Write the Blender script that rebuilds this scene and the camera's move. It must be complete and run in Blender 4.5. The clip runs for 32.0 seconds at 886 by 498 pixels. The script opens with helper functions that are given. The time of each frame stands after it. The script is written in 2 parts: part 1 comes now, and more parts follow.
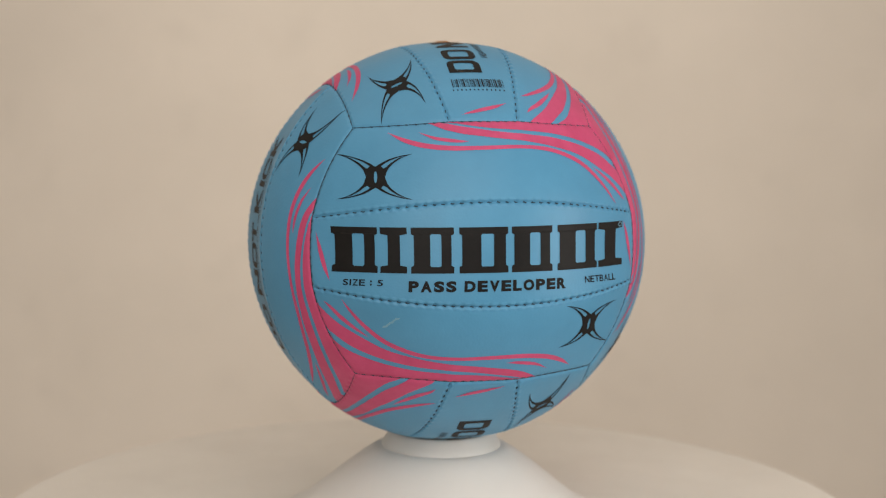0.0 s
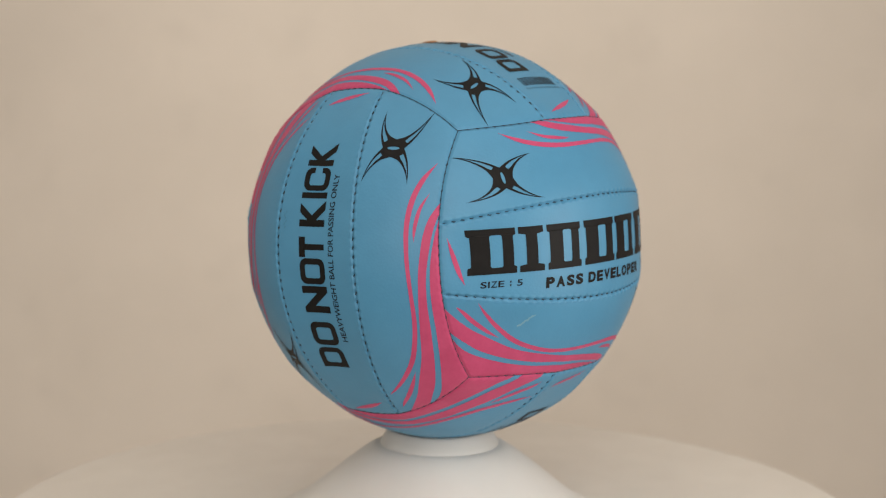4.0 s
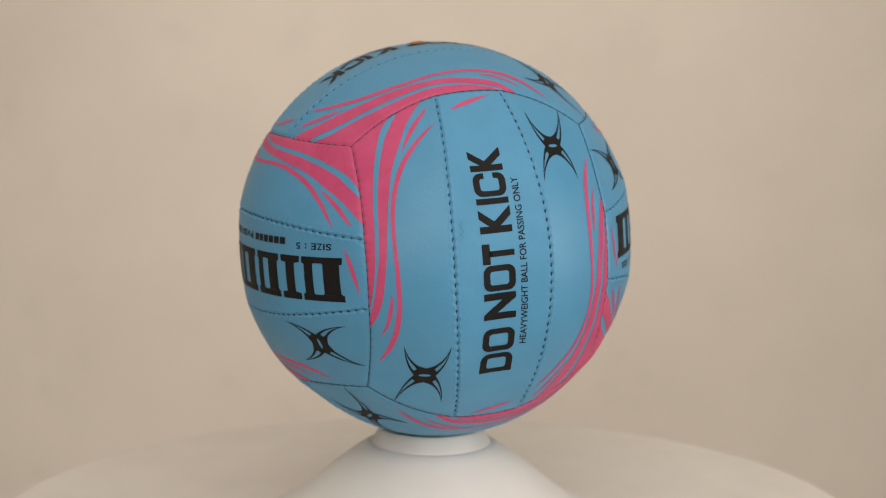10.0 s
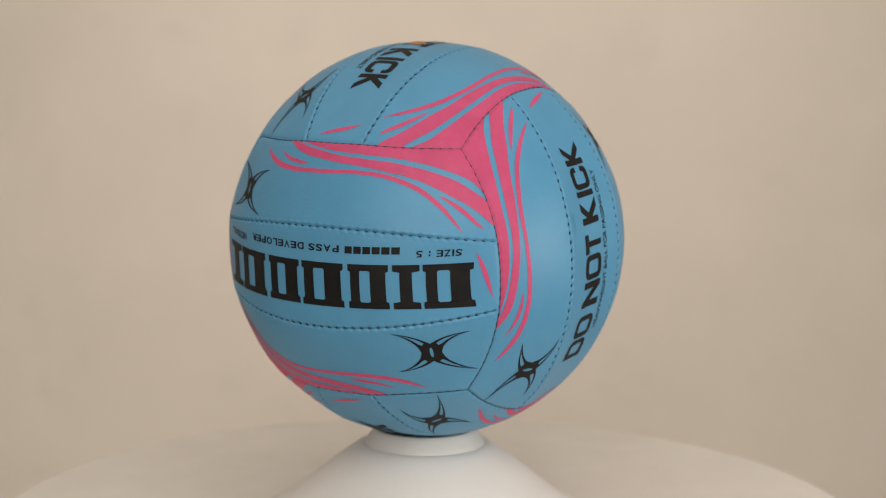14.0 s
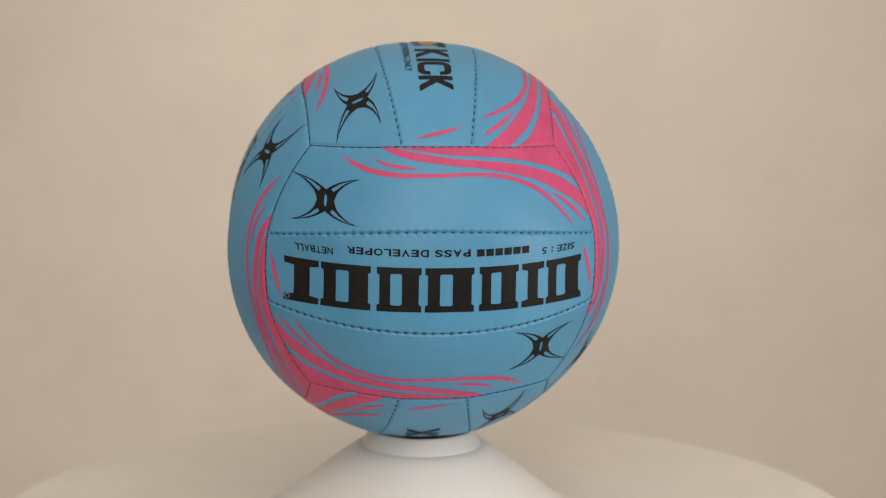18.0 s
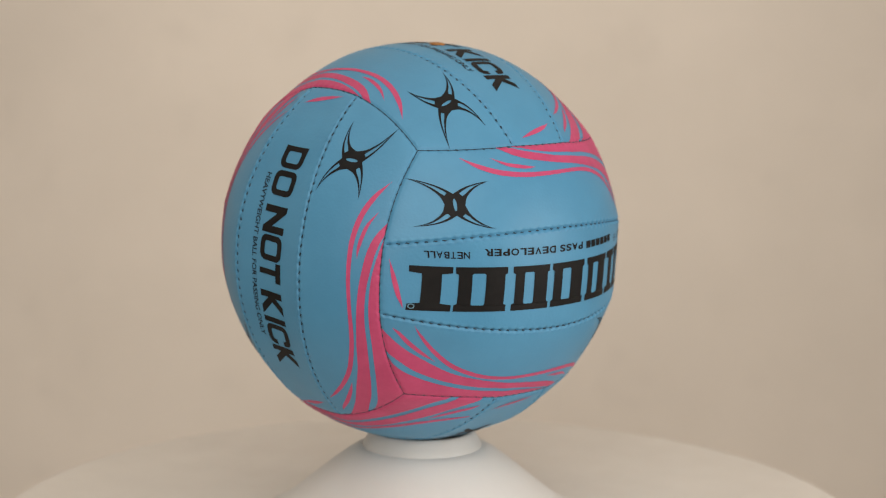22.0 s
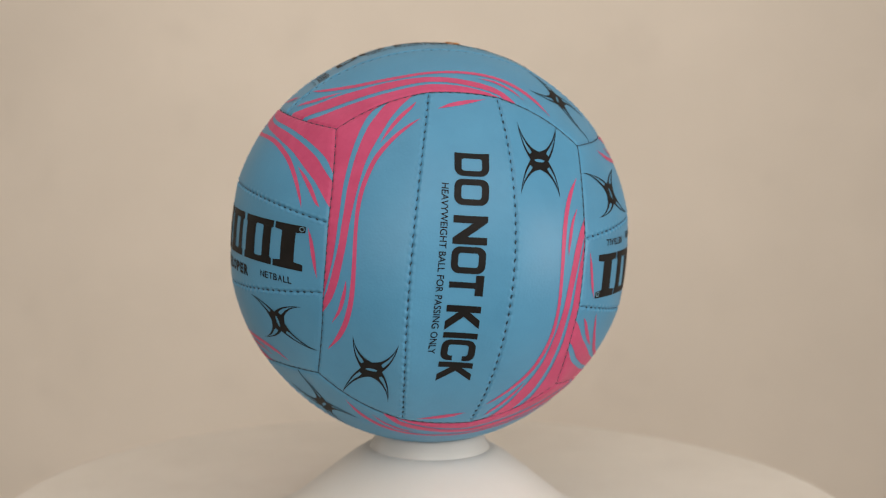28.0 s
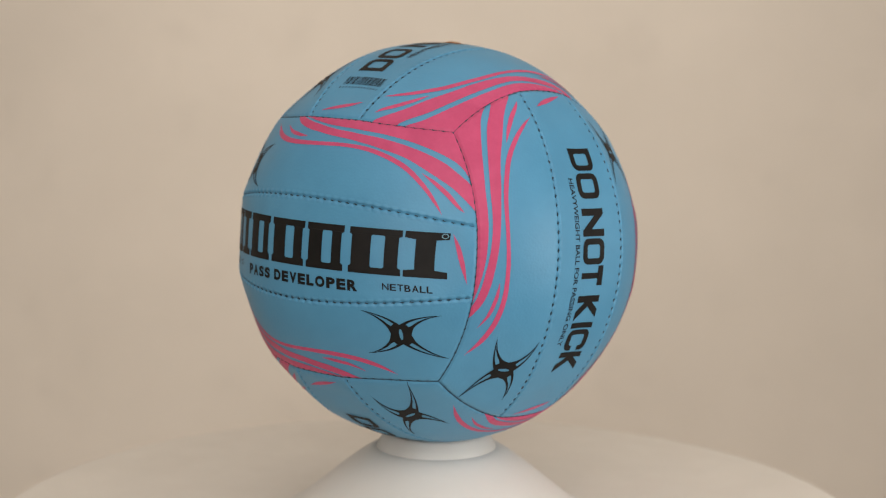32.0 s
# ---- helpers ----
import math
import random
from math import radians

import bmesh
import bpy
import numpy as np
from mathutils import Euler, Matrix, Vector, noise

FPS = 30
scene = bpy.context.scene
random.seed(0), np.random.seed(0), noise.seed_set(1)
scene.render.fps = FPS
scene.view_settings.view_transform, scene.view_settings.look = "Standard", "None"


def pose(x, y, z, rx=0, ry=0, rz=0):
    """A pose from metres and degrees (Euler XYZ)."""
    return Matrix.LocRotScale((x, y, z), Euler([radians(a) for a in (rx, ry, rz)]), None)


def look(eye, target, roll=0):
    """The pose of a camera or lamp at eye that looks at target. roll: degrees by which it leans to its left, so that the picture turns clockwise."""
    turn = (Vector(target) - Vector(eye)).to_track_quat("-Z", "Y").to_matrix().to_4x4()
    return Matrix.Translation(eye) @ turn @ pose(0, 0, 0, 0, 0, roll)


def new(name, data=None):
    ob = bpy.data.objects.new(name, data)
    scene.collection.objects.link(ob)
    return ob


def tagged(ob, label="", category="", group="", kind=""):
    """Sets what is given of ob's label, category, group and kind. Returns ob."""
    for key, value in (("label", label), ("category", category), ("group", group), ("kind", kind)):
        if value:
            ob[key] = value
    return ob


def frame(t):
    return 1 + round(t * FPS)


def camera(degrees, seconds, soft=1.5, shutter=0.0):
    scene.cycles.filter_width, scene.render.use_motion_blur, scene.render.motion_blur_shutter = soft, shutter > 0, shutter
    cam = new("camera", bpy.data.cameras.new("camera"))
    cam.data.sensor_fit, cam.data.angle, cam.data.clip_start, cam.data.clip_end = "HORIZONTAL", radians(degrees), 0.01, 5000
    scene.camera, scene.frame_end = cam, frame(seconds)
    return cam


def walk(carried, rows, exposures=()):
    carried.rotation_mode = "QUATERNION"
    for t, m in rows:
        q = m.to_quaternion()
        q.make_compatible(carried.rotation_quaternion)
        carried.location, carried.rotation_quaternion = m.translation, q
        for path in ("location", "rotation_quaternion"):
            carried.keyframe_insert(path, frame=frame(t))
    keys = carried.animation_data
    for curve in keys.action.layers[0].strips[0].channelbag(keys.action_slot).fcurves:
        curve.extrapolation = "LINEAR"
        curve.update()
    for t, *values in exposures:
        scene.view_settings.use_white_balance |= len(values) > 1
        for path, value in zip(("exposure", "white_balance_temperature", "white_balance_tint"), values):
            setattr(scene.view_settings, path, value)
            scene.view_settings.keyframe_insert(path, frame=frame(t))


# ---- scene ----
# One netball on a white cup stand, turning on a round white turntable before a plain wall.
EYE = (0.0, -1.0428, 1.2556)
AIM = (0.0053, -0.0530, 1.1127)
LENS = 26.59
from collections import namedtuple
from mathutils import geometry

cam = camera(LENS, 32.0, soft=1.2)
cam.data.dof.use_dof, cam.data.dof.focus_distance, cam.data.dof.aperture_fstop = True, 0.955, 6.3
walk(cam, [(0.0, look(EYE, AIM, 0.573)), (32.0, look(EYE, AIM, 0.573))])

# ---- world and lights ----
world = bpy.data.worlds.new("room_air")
world.use_nodes = True
world.node_tree.nodes["Background"].inputs[0].default_value = (1.0, 0.93, 0.84, 1)
world.node_tree.nodes["Background"].inputs[1].default_value = 0.15
scene.world = world


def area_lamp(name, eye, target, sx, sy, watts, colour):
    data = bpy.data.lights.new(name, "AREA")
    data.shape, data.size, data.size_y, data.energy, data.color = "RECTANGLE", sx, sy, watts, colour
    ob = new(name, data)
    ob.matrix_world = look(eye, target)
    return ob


def spot_lamp(name, eye, target, degrees, radius, watts, colour):
    data = bpy.data.lights.new(name, "SPOT")
    data.spot_size, data.spot_blend, data.shadow_soft_size, data.energy, data.color = radians(degrees), 1.0, radius, watts, colour
    ob = new(name, data)
    ob.matrix_world = look(eye, target)
    return ob


# Broad overhead light, added out of view; no fitting is known up there.
area_lamp("ceiling_panel", (-0.2, -0.22, 2.57), (-0.2, -0.21, 1.0), 2.8, 2.4, 10.4, (1.0, 0.95, 0.87))
# Unseen key light, added; its direction follows the shade on the stand.
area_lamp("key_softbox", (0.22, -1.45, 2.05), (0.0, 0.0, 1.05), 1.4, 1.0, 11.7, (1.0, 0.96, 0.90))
# Low unseen fill behind the camera, added to even out ball and stand.
area_lamp("front_softbox", (-0.36, -1.75, 1.36), (0.0, 0.1, 1.08), 1.2, 0.8, 9.3, (1.0, 0.97, 0.93))
# Near fill, unseen, added to brighten the right half of the ball.
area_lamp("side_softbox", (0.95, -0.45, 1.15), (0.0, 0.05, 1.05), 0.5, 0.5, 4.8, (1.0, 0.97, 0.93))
# Unseen spot, added so the wall dims sideways as with lens vignetting.
spot_lamp("background_spot", (0.02, -0.30, 2.3), (-0.02, 1.15, 0.90), 40.0, 0.12, 25.5, (1.0, 0.92, 0.82))


# ---- materials ----
class Nodes:
    """A short way to write a node material."""

    def __init__(self, name):
        self.mat = bpy.data.materials.new(name)
        self.mat.use_nodes = True
        self.tree = self.mat.node_tree
        self.shader = self.tree.nodes["Principled BSDF"]

    def add(self, kind, **sockets):
        node = self.tree.nodes.new(kind)
        for key, value in sockets.items():
            node.inputs[key.replace("_", " ")].default_value = value
        return node

    def link(self, a, b):
        self.tree.links.new(a, b)

    def noise(self, scale, detail=3.0, rough=0.55, coords=None):
        node = self.add("ShaderNodeTexNoise", Scale=scale, Detail=detail, Roughness=rough)
        self.link(coords or self.coords(), node.inputs["Vector"])
        return node.outputs["Fac"]

    def coords(self):
        return self.add("ShaderNodeTexCoord").outputs["Object"]

    def ramp(self, fac, stops):
        node = self.add("ShaderNodeValToRGB")
        els = node.color_ramp.elements
        while len(els) < len(stops):
            els.new(0.5)
        for el, (pos, col) in zip(els, stops):
            el.position, el.color = pos, (*col, 1)
        self.link(fac, node.inputs["Fac"])
        return node.outputs["Color"]

    def mix(self, fac, a, b, blend="MIX"):
        node = self.add("ShaderNodeMix")
        node.data_type, node.blend_type = "RGBA", blend
        for value, socket in ((fac, node.inputs[0]), (a, node.inputs[6]), (b, node.inputs[7])):
            if isinstance(value, (int, float)):
                socket.default_value = value
            elif isinstance(value, tuple):
                socket.default_value = (*value, 1)
            else:
                self.link(value, socket)
        return node.outputs[2]

    def bump(self, height, strength, distance):
        node = self.add("ShaderNodeBump", Strength=strength, Distance=distance)
        self.link(height, node.inputs["Height"])
        self.link(node.outputs["Normal"], self.shader.inputs["Normal"])
        return node

    def done(self, colour, rough, spec=0.5, metal=0.0):
        for value, key in ((colour, "Base Color"), (rough, "Roughness")):
            socket = self.shader.inputs[key]
            if isinstance(value, tuple):
                socket.default_value = (*value, 1)
            elif isinstance(value, (int, float)):
                socket.default_value = value
            else:
                self.link(value, socket)
        self.shader.inputs["Specular IOR Level"].default_value = spec
        self.shader.inputs["Metallic"].default_value = metal
        return self.mat


def leather(name, dark, light, rough=0.44, spec=0.40):
    """Synthetic leather: pebble grain, soft mottling, a little grime, each panel a shade of its own."""
    n = Nodes(name)
    co = n.coords()
    blot = n.noise(28.0, 4.0, 0.6, co)
    col = n.ramp(blot, ((0.3, dark), (0.7, light)))
    rnd = n.add("ShaderNodeObjectInfo").outputs["Random"]
    col = n.mix(n.ramp(rnd, ((0.0, (0, 0, 0)), (1.0, (0.12, 0.12, 0.12)))), col, dark)
    grime = n.ramp(n.noise(9.0, 6.0, 0.7, co), ((0.60, (0, 0, 0)), (0.78, (0.16, 0.16, 0.16))))
    col = n.mix(grime, col, tuple(0.55 * c + 0.02 for c in dark))
    cell = n.add("ShaderNodeTexVoronoi", Scale=700.0)
    n.link(co, cell.inputs["Vector"])
    fine = n.noise(420.0, 3.0, 0.6, co)
    height = n.mix(0.5, cell.outputs["Distance"], fine)
    n.bump(height, 0.16, 0.0006)
    rgh = n.ramp(blot, ((0.2, (rough - 0.06,) * 3), (0.8, (rough + 0.08,) * 3)))
    return n.done(col, rgh, spec)


def ink(name, dark, light, rough, spec=0.25):
    n = Nodes(name)
    co = n.coords()
    col = n.ramp(n.noise(70.0, 5.0, 0.65, co), ((0.35, dark), (0.7, light)))
    n.bump(n.noise(500.0, 2.0, 0.5, co), 0.2, 0.0004)
    return n.done(col, rough, spec)


BLUE = leather("blue_leather", (0.073, 0.256, 0.424), (0.086, 0.293, 0.478))
PINK = ink("pink_ink", (0.50, 0.063, 0.155), (0.58, 0.083, 0.19), 0.48)
BLACK = ink("black_ink", (0.008, 0.0074, 0.0072), (0.013, 0.0115, 0.011), 0.55, 0.17)
THREAD = ink("dark_thread", (0.026, 0.044, 0.060), (0.055, 0.092, 0.125), 0.8)
SCUFF = ink("pale_scuff", (0.155, 0.33, 0.44), (0.24, 0.38, 0.45), 0.7)
SMUDGE = ink("grey_smudge", (0.07, 0.20, 0.30), (0.085, 0.25, 0.38), 0.55)
AMBER = ink("amber_rubber", (0.30, 0.13, 0.04), (0.46, 0.21, 0.06), 0.5)


def plaster(name, a, b, rough):
    """Painted plaster with broad mottling, faint smudges and a fine rolled texture."""
    n = Nodes(name)
    co = n.coords()
    col = n.ramp(n.noise(3.2, 5.0, 0.62, co), ((0.28, a), (0.74, b)))
    smudge = n.ramp(n.noise(11.0, 4.0, 0.55, co), ((0.60, (0, 0, 0)), (0.76, (0.30, 0.30, 0.30))))
    col = n.mix(smudge, col, tuple(0.82 * c for c in a))
    n.bump(n.noise(90.0, 4.0, 0.6, co), 0.15, 0.002)
    return n.done(col, rough, 0.25)


def plastic(name, a, b, rough):
    n = Nodes(name)
    co = n.coords()
    col = n.ramp(n.noise(14.0, 5.0, 0.6, co), ((0.3, a), (0.72, b)))
    rgh = n.ramp(n.noise(40.0, 4.0, 0.6, co), ((0.3, (rough - 0.05,) * 3), (0.75, (rough + 0.1,) * 3)))
    n.bump(n.noise(55.0, 3.0, 0.5, co), 0.06, 0.001)
    return n.done(col, rgh, 0.45)


WALL = plaster("cream_wall_paint", (0.75, 0.670, 0.584), (0.845, 0.756, 0.662), 0.85)
CEILING = plaster("white_ceiling_paint", (0.74, 0.72, 0.68), (0.80, 0.78, 0.74), 0.9)
FLOOR = plaster("grey_floor_vinyl", (0.22, 0.20, 0.18), (0.30, 0.28, 0.25), 0.6)
DISC = plastic("white_turntable_plastic", (0.70, 0.645, 0.582), (0.76, 0.705, 0.64), 0.4)
CUP = plastic("white_cup_plastic", (0.69, 0.66, 0.623), (0.745, 0.71, 0.672), 0.5)
COLLAR_GREY = plastic("grey_collar_plastic", (0.55, 0.535, 0.51), (0.60, 0.585, 0.56), 0.45)
PLINTH = plastic("painted_plinth", (0.60, 0.57, 0.52), (0.66, 0.63, 0.58), 0.6)


# ---- mesh helpers ----
def link_mesh(name, verts, faces, material, parent=None, m=None, smooth=True, label=""):
    mesh = bpy.data.meshes.new(name)
    mesh.from_pydata([tuple(v) for v in verts], [], [tuple(f) for f in faces])
    mesh.polygons.foreach_set("use_smooth", [smooth] * len(mesh.polygons))
    mesh.materials.append(material)
    mesh.update()
    ob = new(name, mesh)
    return attach(ob, parent, m, label)


def attach(ob, parent=None, m=None, label=""):
    if parent:
        ob.parent = parent
    if m is not None:
        ob.matrix_basis = m
    return tagged(ob, label) if label else ob


def lathe(profile, steps=96):
    """A surface turned round z from (radius, height) pairs."""
    verts, faces = [], []
    for r, z in profile:
        for k in range(steps):
            a = 2 * math.pi * k / steps
            verts.append((r * math.cos(a), r * math.sin(a), z))
    for i in range(len(profile) - 1):
        for k in range(steps):
            j = (k + 1) % steps
            faces.append((i * steps + k, i * steps + j, (i + 1) * steps + j, (i + 1) * steps + k))
    return verts, faces


def slab(name, x0, x1, y0, y1, z0, z1, material, label, kind="structure"):
    bm = bmesh.new()
    bmesh.ops.create_cube(bm, size=1.0)
    for v in bm.verts:
        v.co = Vector(((x0 + x1) / 2 + v.co.x * (x1 - x0), (y0 + y1) / 2 + v.co.y * (y1 - y0), (z0 + z1) / 2 + v.co.z * (z1 - z0)))
    mesh = bpy.data.meshes.new(name)
    bm.to_mesh(mesh)
    bm.free()
    mesh.materials.append(material)
    return tagged(new(name, mesh), label, name.split("_")[0], kind=kind)


# ---- the room ----
slab("floor", -2.2, 2.2, -3.0, 1.15, -0.12, 0.0, FLOOR, "plain grey vinyl floor of the room")
slab("ceiling", -2.2, 2.2, -3.0, 1.15, 2.6, 2.72, CEILING, "plain white painted ceiling")
slab("wall_back", -2.2, 2.2, 1.15, 1.27, -0.12, 2.72, WALL, "plain cream painted wall behind the turntable")
slab("wall_front", -2.2, 2.2, -3.12, -3.0, -0.12, 2.72, WALL, "plain cream painted wall behind the camera")
slab("wall_west", -2.32, -2.2, -3.12, 1.27, -0.12, 2.72, WALL, "plain cream painted side wall")
slab("wall_east", 2.2, 2.32, -3.12, 1.27, -0.12, 2.72, WALL, "plain cream painted side wall")

# ---- plinth, turntable and stand ----
TOP = 0.95
plinth = link_mesh("display_plinth", *lathe([(0.0, 0.0), (0.15, 0.0), (0.15, 0.012), (0.146, 0.016), (0.146, 0.884), (0.15, 0.888), (0.15, 0.899), (0.148, 0.901), (0.0, 0.901)]), PLINTH)
tagged(plinth, "painted round plinth under the white turntable", "plinth")

turntable = new("turntable")
tagged(turntable, "round white plastic turntable that slowly turns", "turntable")
link_mesh("plate", *lathe([(0.0, 0.0), (0.244, 0.0), (0.2475, -0.0007), (0.2495, -0.0025), (0.25, -0.005), (0.25, -0.016), (0.2485, -0.0185), (0.245, -0.02), (0.0, -0.02)], 192), DISC, turntable, pose(0, 0, 0.049))
link_mesh("drive_base", *lathe([(0.0, 0.0), (0.12, 0.0), (0.122, 0.002), (0.122, 0.022), (0.119, 0.029), (0.0, 0.029)]), DISC, turntable, pose(0, 0, 0.0))

cup = new("ball_stand")
tagged(cup, "white plastic flared cup stand on the turntable", "stand")
COLLAR = [(0.0262, 0.046), (0.0270, 0.0514), (0.0276, 0.0520), (0.0284, 0.0522), (0.0292, 0.0517), (0.0300, 0.0505), (0.0320, 0.0470), (0.0336, 0.0440), (0.0340, 0.0424)]
FLARE = [(0.0335, 0.0432), (0.0352, 0.0430), (0.0370, 0.0425), (0.0390, 0.0415), (0.0420, 0.0396), (0.0460, 0.0368),
         (0.0560, 0.0290), (0.0665, 0.0203), (0.0770, 0.0118), (0.0840, 0.0066), (0.0890, 0.0035),
         (0.0925, 0.0020), (0.0945, 0.0012), (0.0945, 0.0), (0.091, 0.0)]
link_mesh("flared_body", *lathe(FLARE, 160), CUP, cup)
link_mesh("collar", *lathe(COLLAR, 160), COLLAR_GREY, cup, label="pale grey plastic collar ring")

# ---- the ball ----
RAD = 0.111
MID_END, END_CURVE = 0.794, 0.652      # half length of a face and how its end bows
MID_SEAM, SEAM_CURVE = 0.240, 0.128    # half width of the middle strip and how its seams bow
PITCH = 0.0047                         # stitch to stitch
END_FLAT, NEAR_FLAT = 0.3, (0.9, 0.6)  # how flat the strips lie across their width at their very ends, and a little before them
Strip = namedtuple("Strip", "side flat")
# how flat the middle and the outer strips of each face lie half-way along
FLATNESS = {"front": (0.40, 0.05), "back": (0.40, 0.05), "warn": (1.03, 0.15), "counter": (1.10, 0.15), "top": (0.20, 0.10), "bottom": (0.20, 0.10)}


MIDDLE, OUT = 0, 1


def end_u(v):
    return MID_END - END_CURVE * v * v + 0.35 * v * v * (0.3333 - v * v)


def seam_v(u):
    return MID_SEAM - SEAM_CURVE * u * u


def rim_v(u):
    return np.sqrt(np.maximum(1 - u * u - end_u(u) ** 2, 0.02))


def bounds(side, u):
    return (seam_v(u), rim_v(u)) if side == OUT else (-seam_v(u), seam_v(u))


def chord(lo, hi, v):
    """How far a flat strip between lo and hi lies under the sphere at v, as a share of the radius."""
    half = np.arcsin(np.clip((hi - lo) / 2, 0, 1)) * 1.08
    t = np.clip((2 * v - lo - hi) / np.maximum(hi - lo, 1e-6), -1, 1)
    return 1 - np.cos(half) / np.cos(t * half)


def end_dip(v):
    """The same along the end of a face, where its three strips meet the rim of the next face."""
    v = np.abs(v)
    u = end_u(v)
    s, hi = seam_v(u), np.maximum(rim_v(u), v)
    return END_FLAT * np.where(v < s, chord(-s, s, v), chord(s, hi, v))


def smooth(x):
    x = np.clip(x, 0, 1)
    return x * x * (3 - 2 * x)


def surface(strip, u, v, lift=0.0, grooves=True):
    """Points of a strip of the ball from face coordinates (along, across): arrays of (n, u, v) in metres."""
    side = strip.side
    u, v = np.asarray(u, float), np.asarray(v, float)
    for _ in range(3):
        u = np.clip(u, -end_u(v), end_u(v))
        lo, hi = bounds(side, u)
        v = np.clip(v, lo, hi)
    n = np.sqrt(np.maximum(1 - u * u - v * v, 0.01))
    ku, kv = np.sqrt(n * n + u * u) / n * RAD, np.sqrt(n * n + v * v) / n * RAD
    d_end = np.maximum(end_u(v) - np.abs(u), 0) * ku * 0.85
    d_lo, d_hi = np.maximum(v - lo, 0) * kv, np.maximum(hi - v, 0) * kv
    au, av = np.arcsin(np.clip(u, -1, 1)) * RAD, np.arcsin(np.clip(v, -1, 1)) * RAD
    dip = np.zeros_like(u)
    for dist, along, tight in ((d_end, av, 0.4), (d_lo, au, 1.0), (d_hi, au, 0.4 if side == OUT else 1.0)):
        hole = (0.5 - 0.5 * np.cos(2 * np.pi * along / PITCH)) ** 1.5
        depth = 0.0002 + 0.0007 * tight * hole
        bead = 0.00058 * tight * (1 - hole) * np.exp(-((dist - 0.0014) / 0.0007) ** 2)
        dip = np.maximum(dip, depth * np.exp(-(dist / 0.0009) ** 1.8) + 0.0005 * np.exp(-(dist / 0.0020) ** 2) - bead)
    near = NEAR_FLAT[side]
    flat = (END_FLAT + (near - END_FLAT) * smooth(d_end / 0.014) + (strip.flat - near) * smooth((d_end - 0.014) / 0.034)) * chord(lo, hi, v)
    if side == OUT:
        flat = flat + end_dip(u) * smooth(1 - d_hi / 0.020)
    r = RAD * (1 - flat) + 0.0003 + lift - (dip if grooves else 0)
    return np.stack([n * r, u * r, v * r], -1)


def steps(length, coarse, fine, edge):
    """Places from 0 to 1, closer together near both ends."""
    inner = np.linspace(edge, length - edge, max(int((length - 2 * edge) / coarse), 2))
    rim = np.linspace(0, edge, int(edge / fine), endpoint=False)
    return np.concatenate([rim, inner, length - rim[::-1]]) / length


def grid_faces(rows, cols, start=0):
    return [(start + i * cols + j, start + i * cols + j + 1, start + (i + 1) * cols + j + 1, start + (i + 1) * cols + j) for i in range(rows - 1) for j in range(cols - 1)]


def panel_mesh(strip):
    side = strip.side
    along = steps(0.19, 0.0007, 0.0004, 0.005) * 2 - 1
    across = steps(0.050, 0.0015, 0.00028, 0.0045)
    s, t = np.meshgrid(along, across, indexing="ij")
    u, v = s * 0.7, t * 0.3
    for _ in range(30):
        lo, hi = bounds(side, u)
        v = lo + (hi - lo) * t
        u = s * end_u(v)
    p = surface(strip, u, v)
    rows, cols = s.shape
    verts = p.reshape(-1, 3)
    faces = grid_faces(rows, cols)
    # folded-in edge, so that each panel has the thickness of its leather
    ring = [j for j in range(cols)] + [i * cols + cols - 1 for i in range(1, rows)] + [(rows - 1) * cols + j for j in range(cols - 2, -1, -1)] + [i * cols for i in range(rows - 2, 0, -1)]
    inner = verts[ring] * (1 - 0.0022 / RAD)
    base_i = len(verts)
    verts = np.concatenate([verts, inner])
    count = len(ring)
    faces += [(ring[k], base_i + k, base_i + (k + 1) % count, ring[(k + 1) % count]) for k in range(count)]
    mesh = bpy.data.meshes.new("panel")
    mesh.from_pydata(verts.tolist(), [], faces)
    mesh.polygons.foreach_set("use_smooth", [True] * len(mesh.polygons))
    mesh.materials.append(BLUE)
    mesh.update()
    return mesh


def spline(points, count):
    """A smooth curve through control points, evenly sampled."""
    p = np.array(points, float)
    p = np.vstack([2 * p[0] - p[1], p, 2 * p[-1] - p[-2]])
    out = []
    for s in np.linspace(0, len(points) - 1 - 1e-9, count):
        i, f = int(s), s - int(s)
        a, b, c, d = p[i:i + 4]
        out.append(0.5 * (2 * b + (c - a) * f + (2 * a - 5 * b + 4 * c - d) * f * f + (3 * b - a - 3 * c + d) * f ** 3))
    return np.array(out)


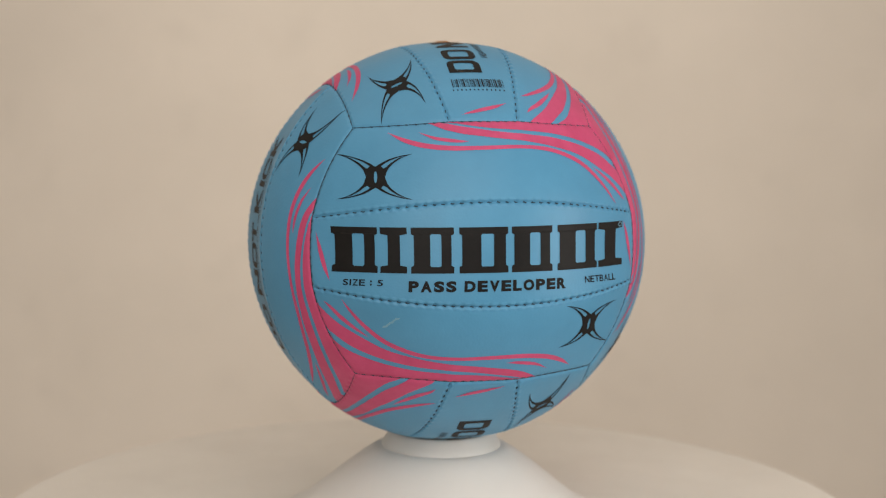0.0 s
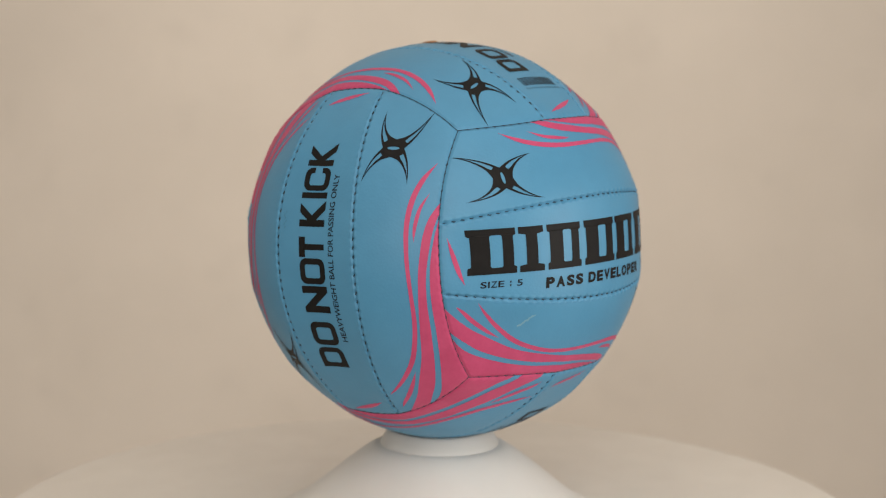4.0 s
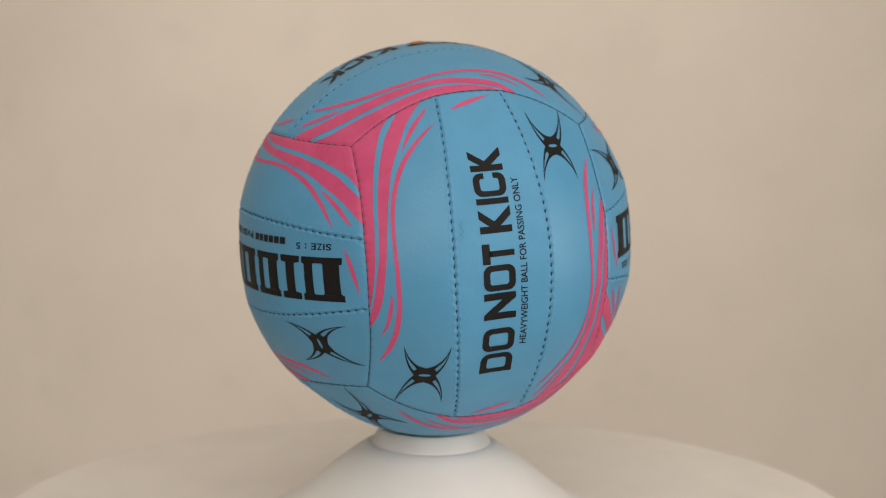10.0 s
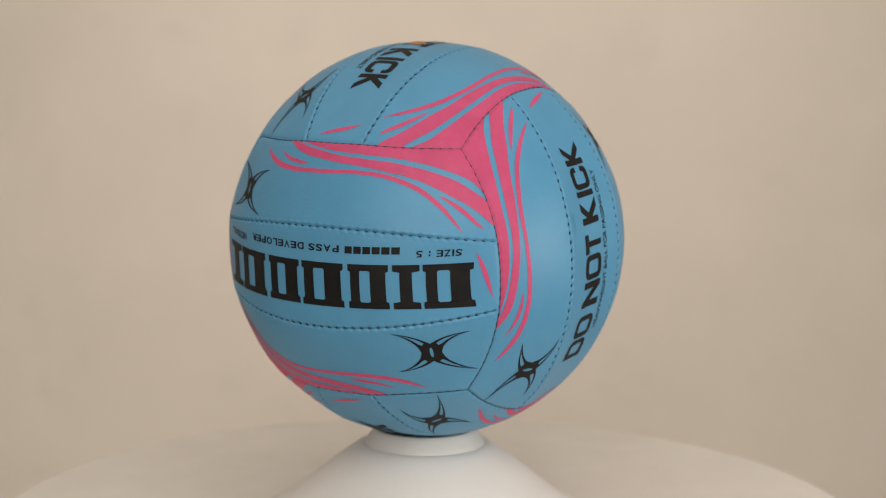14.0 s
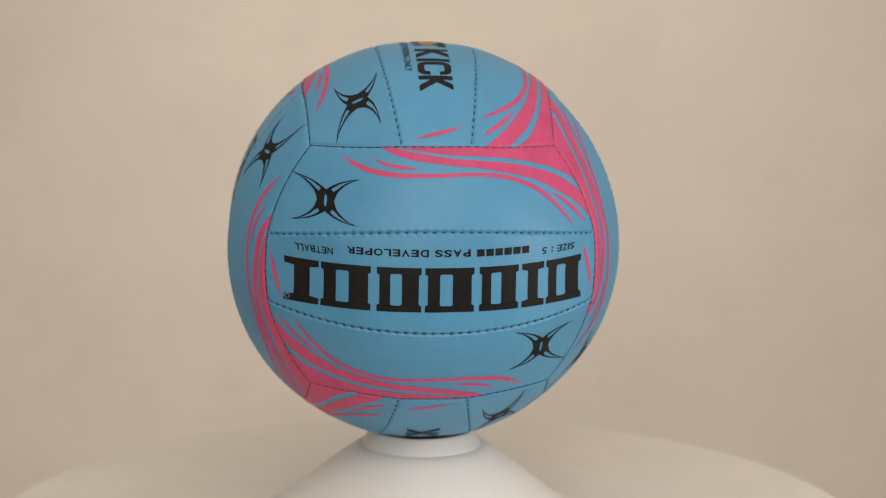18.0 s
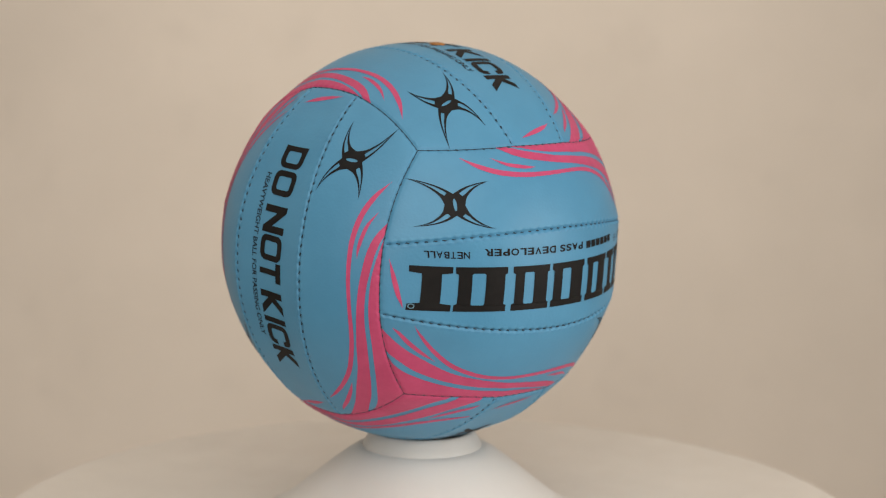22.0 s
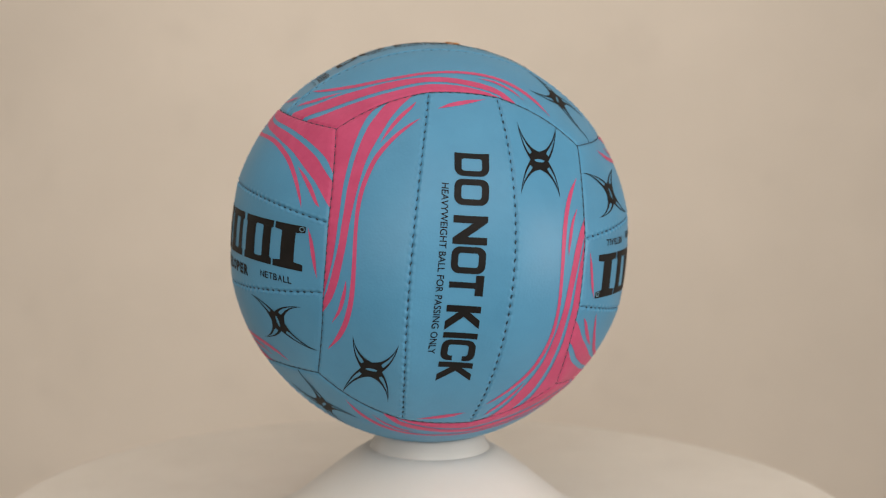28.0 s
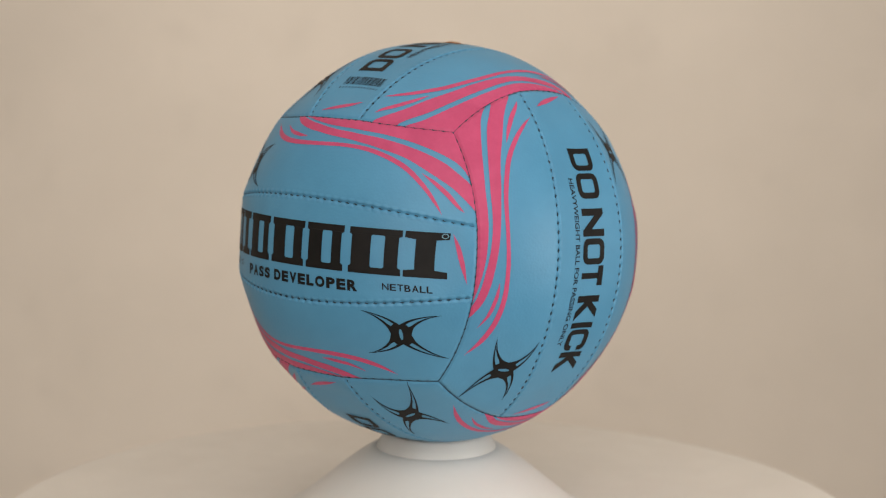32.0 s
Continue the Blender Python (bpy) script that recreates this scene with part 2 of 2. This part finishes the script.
class Print:
    """Ink laid on a strip, gathered into one mesh."""

    def __init__(self, strip):
        self.strip, self.verts, self.faces = strip, [], []

    def loft(self, a, b, across=5):
        w = np.linspace(0, 1, across)[None, :, None]
        q = a[:, None, :] * (1 - w) + b[:, None, :] * w
        self.faces += grid_faces(len(a), across, sum(len(x) for x in self.verts))
        self.verts.append(q.reshape(-1, 2))
        return self

    def ribbon(self, points, widths, count=48, across=4):
        c = spline(points, count)
        w = spline([(x, 0) for x in widths], count)[:, :1].clip(0.0004)
        g = np.gradient(c, axis=0)
        side = np.stack([-g[:, 1], g[:, 0]], 1) / np.maximum(np.linalg.norm(g, axis=1)[:, None], 1e-9)
        return self.loft(c - side * w / 2, c + side * w / 2, across)

    def flat(self, verts, faces):
        start = sum(len(x) for x in self.verts)
        self.faces += [tuple(i + start for i in f) for f in faces]
        self.verts.append(np.array(verts, float))
        return self

    def bar(self, u0, u1, v0, v1, cell=0.02):
        cu, cv = max(int(abs(u1 - u0) / cell), 1) + 1, max(int(abs(v1 - v0) / cell), 1) + 1
        a = np.stack([np.linspace(u0, u1, cu), np.full(cu, v0)], 1)
        b = np.stack([np.linspace(u0, u1, cu), np.full(cu, v1)], 1)
        return self.loft(a, b, cv)

    def mesh(self, name, material, lift=0.00018):
        q = np.concatenate(self.verts)
        p = surface(self.strip, q[:, 0], q[:, 1], lift)
        mesh = bpy.data.meshes.new(name)
        faces = []
        for f in self.faces:
            n = np.cross(p[f[1]] - p[f[0]], p[f[2]] - p[f[1]])
            faces.append(f if np.dot(n, p[f[0]]) >= 0 else f[::-1])
        mesh.from_pydata(p.tolist(), [], faces)
        mesh.polygons.foreach_set("use_smooth", [True] * len(mesh.polygons))
        mesh.materials.append(material)
        mesh.update()
        return mesh


def swoosh_meshes(strip):
    """The pink flame print of an outer strip: two broad bands, a long thin one and two slivers."""
    long = Print(strip).ribbon([(-0.439, 0.557), (-0.369, 0.520), (-0.281, 0.494), (-0.168, 0.482), (-0.03, 0.483), (0.144, 0.486), (0.278, 0.477), (0.387, 0.449), (0.485, 0.403), (0.571, 0.331), (0.630, 0.260), (0.663, 0.208)],
                              [0, 0.02, 0.023, 0.021, 0.018, 0.016, 0.018, 0.019, 0.019, 0.016, 0.010, 0], 90)
    one = Print(strip).ribbon([(-0.305, 0.557), (-0.242, 0.530), (-0.179, 0.518), (-0.128, 0.513), (-0.085, 0.513)], [0, 0.013, 0.016, 0.011, 0], 30)
    two = Print(strip).ribbon([(0.544, 0.391), (0.603, 0.351), (0.663, 0.299), (0.710, 0.245), (0.733, 0.222)], [0, 0.013, 0.016, 0.010, 0], 30)
    low = spline([(-0.262, 0.602), (-0.190, 0.567), (-0.114, 0.548), (-0.037, 0.538), (0.066, 0.525), (0.198, 0.510), (0.333, 0.486), (0.473, 0.446), (0.619, 0.366), (0.696, 0.306), (0.778, 0.215)], 200)
    up = spline([(-0.220, 0.606), (-0.138, 0.586), (-0.036, 0.571), (0.068, 0.556), (0.200, 0.543), (0.336, 0.529), (0.477, 0.496), (0.594, 0.448), (0.670, 0.394), (0.750, 0.325)], 200)
    broad = Print(strip).loft(low, up, 16)
    low = spline([(-0.20, 0.606), (-0.035, 0.581), (0.069, 0.570), (0.201, 0.560), (0.338, 0.548), (0.479, 0.517), (0.597, 0.471), (0.672, 0.421), (0.750, 0.329)], 240)
    q = np.linspace(0, 1, 240)
    edge_u = np.where(q < 0.82, -0.2 + q / 0.82 * 0.777, 0.577 + (q - 0.82) / 0.18 * 0.19)
    edge_v = np.where(q < 0.82, rim_v(edge_u) + 0.01, 0.587 - (q - 0.82) / 0.18 * 0.243)
    corner = Print(strip).loft(low, np.stack([edge_u, edge_v], 1), 40)
    return [p.mesh(name, PINK) for p, name in ((broad, "pink_band"), (corner, "pink_band"), (long, "pink_stroke"), (one, "pink_sliver"), (two, "pink_sliver"))]


def refined(bm, longest):
    """Splits long edges, so that flat shapes can follow the ball. Returns points and triangles."""
    for _ in range(5):
        long = [e for e in bm.edges if e.calc_length() > longest]
        if not long:
            break
        bmesh.ops.subdivide_edges(bm, edges=long, cuts=1)
        bmesh.ops.triangulate(bm, faces=bm.faces[:])
    bm.verts.index_update()
    verts = [(v.co.x, v.co.y) for v in bm.verts]
    faces = [tuple(v.index for v in f.verts) for f in bm.faces]
    bm.free()
    return verts, faces


def polygon(outline, holes=(), longest=0.03):
    """A filled shape with holes, in face coordinates."""
    loops = [[Vector((x, y, 0)) for x, y in loop] for loop in (outline, *holes)]
    bm = bmesh.new()
    made = [bm.verts.new(v) for loop in loops for v in loop]
    for tri in geometry.tessellate_polygon(loops):
        if len(set(tri)) == 3:
            bm.faces.new([made[i] for i in tri])
    return refined(bm, longest)


def emblem_mesh(strip):
    """A black emblem of two crescents back to back, as a plain shape."""
    inner = spline([(0.0, 0.30), (0.07, 0.345), (0.185, 0.412), (0.417, 0.515), (0.78, 0.610), (1.10, 0.65)], 16).tolist()
    outer = spline([(1.10, 0.65), (0.90, 0.592), (0.70, 0.503), (0.52, 0.382), (0.36, 0.215), (0.275, 0.0)], 16).tolist()[1:]
    quarter = inner + outer
    mirror = [(x, -y) for x, y in quarter[-2::-1]]
    right = quarter + mirror
    outline = right + [(-x, y) for x, y in right[-2:0:-1]]
    slit = [(0.165, 0.315), (0.26, 0.385), (0.43, 0.475), (0.64, 0.548), (0.90, 0.611), (0.66, 0.528), (0.46, 0.412), (0.33, 0.305), (0.235, 0.245)]
    ring = np.linspace(0, 2 * np.pi, 16, endpoint=False)
    holes = [[(0.048 * math.cos(a), 0.17 * math.sin(a)) for a in ring]]
    holes += [[(sx * x, sy * y) for x, y in slit] for sx in (-1, 1) for sy in (-1, 1)]

    def put(loop):
        return [(-0.513 + 0.146 * x + 0.010 * y, 0.355 + 0.159 * y) for x, y in loop]

    return Print(strip).flat(*polygon(put(outline), [put(h) for h in holes])).mesh("black_emblem", BLACK)


def sliver_mesh(s, strip):
    """A thin pink sliver at one end of a middle strip."""
    p = Print(strip)
    p.ribbon([(s * u, s * v) for u, v in ((-0.766, 0.100), (-0.753, 0.015), (-0.736, -0.062), (-0.714, -0.126))], [0, 0.014, 0.014, 0], 30)
    return p.mesh("pink_sliver", PINK)


def rounded(x0, x1, y0, y1, corners):
    """A rectangle whose corners (from lower left, anticlockwise) are rounded by the given radii."""
    loop = []
    for k, (cx, cy, r) in enumerate(zip((x0, x1, x1, x0), (y0, y0, y1, y1), corners)):
        sx, sy = (1 if cx == x0 else -1), (1 if cy == y0 else -1)
        for a in np.linspace(math.pi, 1.5 * math.pi, 6) + k * math.pi / 2:
            loop.append((cx + sx * r + r * math.cos(a), cy + sy * r + r * math.sin(a)))
    return loop


def square_letter(p, text, u0, u1, v0, v1, flip):
    """The letters D, O and C with square bowls, in a box of face coordinates."""
    x0, x1, y0, y1 = math.asin(u0), math.asin(u1), math.asin(v0), math.asin(v1)
    w, h = x1 - x0, y1 - y0
    a, b, big, small = 0.235 * w, 0.205 * h, 0.24 * h, 0.085 * h
    if text == "C":
        rim, mouth = rounded(x0, x1, y0, y1, (big,) * 4), 0.36 * h
        bowl = rounded(x0 + a, x1 - a, y0 + b, y1 - b, (small,) * 4)
        inside = [(x1, y0 + mouth), (x1 - a, y0 + mouth)] + (bowl[12:] + bowl[:12])[::-1] + [(x1 - a, y1 - mouth), (x1, y1 - mouth)]
        verts, faces = polygon(rim[12:] + rim[:12] + inside)
    else:
        west = (0.02 * h if text == "D" else big)
        outer = rounded(x0, x1, y0, y1, (west, big, big, west))
        verts, faces = polygon(outer, [rounded(x0 + a, x1 - a, y0 + b, y1 - b, (small,) * 4)])
    return p.flat([(flip * math.sin(x), flip * math.sin(y)) for x, y in verts], faces)


def words(p, text, u0, u1, v0, v1, flip, bold=0.0):
    """Lettering in a box of face coordinates. flip: -1 turns it upside down."""
    data = bpy.data.curves.new("lettering", "FONT")
    data.body, data.offset, data.resolution_u = text, bold, 4
    ob = bpy.data.objects.new("lettering", data)
    scene.collection.objects.link(ob)
    deps = bpy.context.evaluated_depsgraph_get()
    mesh = ob.evaluated_get(deps).to_mesh()
    bm = bmesh.new()
    bm.from_mesh(mesh)
    ob.evaluated_get(deps).to_mesh_clear()
    bpy.data.objects.remove(ob)
    bpy.data.curves.remove(data)
    bmesh.ops.triangulate(bm, faces=bm.faces[:])
    bmesh.ops.remove_doubles(bm, verts=bm.verts[:], dist=1e-5)
    xs, ys = [v.co.x for v in bm.verts], [v.co.y for v in bm.verts]
    x0, x1, y0, y1 = min(xs), max(xs), min(ys), max(ys)
    au0, au1, av0, av1 = math.asin(u0), math.asin(u1), math.asin(v0), math.asin(v1)
    for v in bm.verts:
        v.co = ((v.co.x - x0) / (x1 - x0) * (au1 - au0) + au0, (v.co.y - y0) / (y1 - y0) * (av1 - av0) + av0, 0)
    verts, faces = refined(bm, 0.03)
    verts = [(flip * math.sin(x), flip * math.sin(y)) for x, y in verts]
    return p.flat(verts, faces)


# the letters of the warning and where each begins and ends along the strip
LETTERS = (("D", -0.536, -0.436), ("O", -0.424, -0.307), ("N", -0.260, -0.128), ("O", -0.118, 0.008), ("T", 0.014, 0.112),
           ("K", 0.161, 0.285), ("I", 0.295, 0.323), ("C", 0.331, 0.437), ("K", 0.445, 0.547))


def warning_print(strip, low, high):
    p = Print(strip)
    for letter, u0, u1 in LETTERS:
        if letter in "DOC":
            square_letter(p, letter, u0, u1, low, high, -1)
        else:
            words(p, letter, u0, u1, low, high, -1, 0.05)
    return p.mesh("lettering", BLACK)


def small_print(strip, low, high):
    p = Print(strip)
    words(p, "HEAVYWEIGHT BALL FOR PASSING ONLY", -0.398, 0.406, low, high, -1, 0.012)
    return p.mesh("small_lettering", BLACK)


def title_shapes(strip, dv):
    """The maker's name as a row of plain slab shapes, one mesh each."""
    v0, v1 = -0.082 + dv, 0.128 + dv
    edge, made = 0.030, []
    for u0, u1, window in ((-0.709, -0.522, 1), (-0.510, -0.396, 0), (-0.379, -0.190, 1), (-0.166, 0.062, 1), (0.079, 0.283, 1), (0.310, 0.538, 1), (0.548, 0.706, 0)):
        w = u1 - u0
        nip, a, b = (0.012 if window else 0.27 * w), v0 + edge, v1 - edge
        outline = [(u0, v0), (u1, v0), (u1, a), (u1 - nip, a + 0.006), (u1 - nip, b - 0.006), (u1, b), (u1, v1), (u0, v1), (u0, b), (u0 + nip, b - 0.006), (u0 + nip, a + 0.006), (u0, a)]
        x0, x1 = u0 + 0.44 * w, u1 - 0.30 * w
        holes = [[(x0, a + 0.006), (x0 + 0.006, a), (x1 - 0.006, a), (x1, a + 0.006), (x1, b - 0.006), (x1 - 0.006, b), (x0 + 0.006, b), (x0, b - 0.006)]] if window else []
        made.append(Print(strip).flat(*polygon(outline, holes, 0.014)).mesh("title_shape", BLACK))
    return made


# how wide each letter of a caption is set, as a share of its height
SET_WIDTH = {"I": 0.40, ":": 0.62, " ": 0.45, "5": 0.86, "L": 0.84, "O": 1.06, "A": 1.0, "D": 1.0, "R": 1.0, "N": 1.0}


def caption(strip, text, u0, u1, v0, v1, bold):
    """A line of capitals, each set in a box of its own."""
    p = Print(strip)
    a0, a1 = math.asin(u0), math.asin(u1)
    unit = (a1 - a0) / sum(SET_WIDTH.get(c, 0.92) for c in text)
    x = a0
    for c in text:
        w = SET_WIDTH.get(c, 0.92) * unit
        if c == ":":
            h = v1 - v0
            for low in (v0 + 0.08 * h, v1 - 0.40 * h):
                p.bar(math.sin(x + 0.30 * w), math.sin(x + 0.62 * w), low, low + 0.28 * h)
        elif c != " ":
            gap = 0.22 * w if c == "I" else 0.075 * w
            words(p, c, math.sin(x + gap), math.sin(x + w - gap), v0, v1, 1, bold)
        x += w
    return p.mesh("caption", BLACK)


def front_captions(strip):
    return [caption(strip, "SIZE : 5", -0.664, -0.495, -0.143, -0.114, 0.018), caption(strip, "PASS DEVELOPER", -0.392, 0.360, -0.168, -0.117, 0.055),
            caption(strip, "NETBALL", 0.462, 0.657, -0.150, -0.119, 0.016)]


def back_captions(strip):
    """The same on the other side, with one word as plain bars."""
    bars = [Print(strip).bar(u, u + 0.036, -0.160, -0.127).mesh("bar", BLACK) for u in (-0.428 + k * 0.0432 for k in range(6))]
    return bars + [caption(strip, "SIZE : 5", -0.668, -0.493, -0.143, -0.112, 0.018), caption(strip, "PASS DEVELOPER", -0.150, 0.421, -0.162, -0.129, 0.03),
                   caption(strip, "NETBALL", 0.479, 0.656, -0.148, -0.116, 0.018)]


def ring_mesh(strip, u, v):
    """A tiny pale ring."""
    a = np.linspace(0, 2 * np.pi, 25)
    loop = np.stack([np.cos(a), np.sin(a)], 1)
    return Print(strip).loft(np.array([u, v]) + loop * [0.0085, 0.0085], np.array([u, v]) + loop * [0.0115, 0.0115], 2).mesh("ring_mark", SCUFF, 0.0003)


def barcode_print(strip):
    p = Print(strip)
    rng = random.Random(5)
    v = -0.108
    while v < 0.148:
        w = rng.choice((0.0022, 0.0022, 0.0045, 0.0068))
        p.bar(0.580, 0.630, v, v + w, 0.012)
        v += w + rng.choice((0.0024, 0.0028, 0.005, 0.0062))
    for k in range(13):
        v = -0.112 + k * 0.0205
        p.bar(0.642, 0.651, v, v + 0.006, 0.012)
    return p.mesh("barcode", BLACK)


def stitch_mesh(points, along, count, size, line, sunk, deep):
    """Short dark threads along a seam, lying in its groove, and a thin dark line below."""
    verts, faces = [], []

    def box(c, t, o, length, width, height):
        s = np.cross(t, o)
        start = len(verts)
        for a, b, h in ((-1, -0.5, 0), (-1, 0.5, 0), (1, 0.5, 0), (1, -0.5, 0), (-0.6, -0.32, 1), (-0.6, 0.32, 1), (0.6, 0.32, 1), (0.6, -0.32, 1)):
            verts.append(c + t * a * length / 2 + s * b * width + o * (h * height))
        for f in ((0, 1, 5, 4), (1, 2, 6, 5), (2, 3, 7, 6), (3, 0, 4, 7), (4, 5, 6, 7)):
            faces.append(tuple(i + start for i in f))

    arc = np.concatenate([[0], np.cumsum(np.linalg.norm(np.diff(points, axis=0), axis=1))])
    rng = random.Random(count)

    def at(s):
        return np.array([np.interp(s, arc, points[:, k]) for k in range(3)])

    n = int(along[-1] / PITCH)
    for k in range(-n, n):
        s = np.interp((k + 0.5) * PITCH, along, arc) + rng.uniform(-0.0003, 0.0003)
        c = at(s)
        o = c / np.linalg.norm(c)
        t = at(min(s + 0.001, arc[-1])) - at(max(s - 0.001, 0))
        t = t / np.linalg.norm(t)
        side = np.cross(t, o)
        skew = t + side * rng.uniform(0.12, 0.4)
        box(o * (np.linalg.norm(c) - sunk), skew / np.linalg.norm(skew), o, 0.0018 + rng.uniform(-0.0004, 0.0004), size * rng.uniform(0.75, 1.1), 0.0006)
    m = int(arc[-1] / 0.0016)
    for k in range(m):
        a, b = at(k * arc[-1] / m), at((k + 1) * arc[-1] / m)
        t = b - a
        length = np.linalg.norm(t)
        c = (a + b) / 2
        box(c / np.linalg.norm(c) * (np.linalg.norm(c) - deep), t / length, c / np.linalg.norm(c), length * 1.1, line, 0.0003)
    mesh = bpy.data.meshes.new("stitching")
    mesh.from_pydata([tuple(v) for v in verts], [], faces)
    mesh.materials.append(THREAD)
    mesh.update()
    return mesh


def matrix(rows):
    return Matrix(rows).to_4x4()


def face_matrix(n, u, v):
    return Matrix((n, u, v)).transposed().to_4x4()


X, Y, Z = Vector((1, 0, 0)), Vector((0, 1, 0)), Vector((0, 0, 1))
FACES = [("front", X, Y, Z), ("back", -X, Y, -Z), ("warn", Y, Z, X), ("counter", -Y, -Z, X), ("top", Z, X, Y), ("bottom", -Z, X, -Y)]
SET = matrix(((0.2284, 0.9734, -0.0155), (-0.9709, 0.2290, 0.0706), (0.0723, -0.0011, 0.9974)))
HALF = pose(0, 0, 0, 180, 0, 0)        # half a turn about a face's own normal

ball = new("netball")
tagged(ball, "blue netball with pink swooshes and black lettering on a stand", "ball")
core = pose(0, 0, RAD, 0, 0, -0.33) @ SET
WARNINGS = {"warn": (-0.059, 0.105), "counter": (-0.060, 0.103), "top": (-0.061, 0.101), "bottom": (-0.060, 0.102)}
UNIT = Matrix.Identity(4)
EDGE_LINE = np.linspace(-1, 1, 160)
made_faces, worn_panels = {}, []


def face_meshes(kind):
    """The strips of a kind of face with the prints and seams that repeat on them, made once for alike faces."""
    key = FLATNESS[kind]
    if key not in made_faces:
        mid, out = Strip(MIDDLE, key[0]), Strip(OUT, key[1])
        along, edge = EDGE_LINE * 0.776, EDGE_LINE * 0.5774
        seam = stitch_mesh(surface(mid, along, seam_v(along), grooves=False), np.arcsin(along) * RAD, 1, 0.0007, 0.00028, 0.0012, 0.00118)
        rim = stitch_mesh(surface(out, edge, rim_v(edge), grooves=False), np.arcsin(edge) * RAD, 2, 0.0008, 0.00036, 0.0011, 0.00076)
        made_faces[key] = (mid, out, panel_mesh(mid), panel_mesh(out), swoosh_meshes(out), emblem_mesh(out), [sliver_mesh(1, mid), sliver_mesh(-1, mid)], seam, rim)
    return made_faces[key]


for kind, n, u, v in FACES:
    m = core @ face_matrix(n, u, v)
    mid, out, mid_panel, out_panel, swooshes, emblem, slivers, seam, rim = face_meshes(kind)
    strip = attach(new("panel", mid_panel), ball, m)
    if kind == "counter":
        worn_panels.append((strip, kind, mid))
    for mesh in slivers:
        attach(new("pink_sliver", mesh), strip, UNIT, "thin pink printed sliver")
    if kind in ("front", "back"):
        for mesh in title_shapes(mid, 0.0 if kind == "front" else 0.004):
            attach(new("title_shape", mesh), strip, UNIT, "bold black printed slab shape")
        attach(new("ring_mark", ring_mesh(mid, 0.690, 0.113)), strip, UNIT, "tiny pale printed ring")
        for mesh in front_captions(mid) if kind == "front" else back_captions(mid):
            attach(new(mesh.name.split(".")[0], mesh), strip, UNIT, "small black printed caption")
    else:
        low, high = WARNINGS[kind]
        attach(new("lettering", warning_print(mid, low, high)), strip, UNIT, "bold black printed warning DO NOT KICK")
        attach(new("small_lettering", small_print(mid, low - 0.060, low - 0.026)), strip, UNIT, "small black printed line of text")
    if kind == "top":
        attach(new("barcode", barcode_print(mid)), strip, UNIT, "small black printed barcode")
    for turn in (UNIT, HALF):
        outer = attach(new("panel", out_panel), ball, m @ turn)
        if turn is HALF and kind in ("front", "back"):
            worn_panels.append((outer, kind, out))
        for mesh in swooshes:
            attach(new(mesh.name.split(".")[0], mesh), outer, UNIT, "pink printed flame swoosh")
        attach(new("black_emblem", emblem), outer, UNIT, "black printed emblem of two crescents")
        # seams: one along each side of the middle strip, and one along each edge between faces
        attach(new("stitching", seam), ball, m @ turn, "dark stitched seam thread")
        attach(new("stitching", rim), ball, m @ turn, "dark stitched seam thread")


def scuff_mesh(strip):
    """A pale rubbed mark of many short strokes."""
    p = Print(strip)
    rng = random.Random(11)
    for k in range(8):
        f = k / 7
        u, v = 0.490 - 0.056 * f, 0.337 - 0.042 * f + rng.uniform(-0.004, 0.004)
        p.ribbon([(u, v), (u - 0.008, v - 0.003), (u - 0.017, v - 0.009)], [0.002, rng.uniform(0.007, 0.013), 0.002], 8)
    return p.mesh("scuff_mark", SCUFF)


def hatch_mesh(strip):
    """A few thin grey scratches side by side."""
    p = Print(strip)
    for k in range(5):
        u = 0.340 + 0.010 * k
        p.ribbon([(u, 0.474 + 0.001 * k), (u + 0.012, 0.480), (u + 0.018, 0.489 - 0.001 * k)], [0.0008, 0.0022, 0.0008], 8)
    return p.mesh("scratch_marks", SMUDGE)


def smudge_mesh(strip):
    """A faint grey smudge."""
    p = Print(strip)
    for k in range(6):
        u, v = -0.145 - 0.014 * k, -0.196 - 0.006 * math.sin(2.1 * k)
        p.ribbon([(u, v), (u - 0.010, v + 0.006), (u - 0.018, v + 0.003)], [0.001, 0.005, 0.001], 8)
    return p.mesh("smudge", SMUDGE)


for marked, kind, strip in worn_panels:
    made = {"front": scuff_mesh, "back": hatch_mesh, "counter": smudge_mesh}[kind](strip)
    attach(new(made.name.split(".")[0], made), marked, UNIT, "faint rubbed wear mark")

# amber valve near the top of the ball
way = Vector((-0.003, 0.0115, 0.1102)).normalized()
spot = pose(0, 0, RAD) @ Matrix.Translation(way * (RAD - 0.0022)) @ way.to_track_quat("Z", "Y").to_matrix().to_4x4()
link_mesh("valve", *lathe([(0.0046, -0.001), (0.0048, 0.0012), (0.0042, 0.0022), (0.0030, 0.0026), (0.0016, 0.0026), (0.0012, 0.0018), (0.0, 0.0017)], 32), AMBER, ball, spot, label="small amber rubber valve")


# ---- what turns ----
TURN = [0.0, 18.9, 37.87, 57.14, 76.62, 96.21, 115.64, 134.8, 153.72, 172.19, 190.62, 209.4, 228.31, 247.19, 266.3, 285.47, 304.63]
BALL_AT, CUP_AT = (0.0070, -0.0018, 1.110 - RAD), (0.0056, -0.0005, TOP)


def motions():
    for thing, place in ((turntable, (0, 0, TOP - 0.049)), (cup, CUP_AT), (ball, BALL_AT)):
        walk(thing, [(2.0 * k, pose(0, 0, 0, 0, 0, a) @ pose(*place)) for k, a in enumerate(TURN)])


motions()
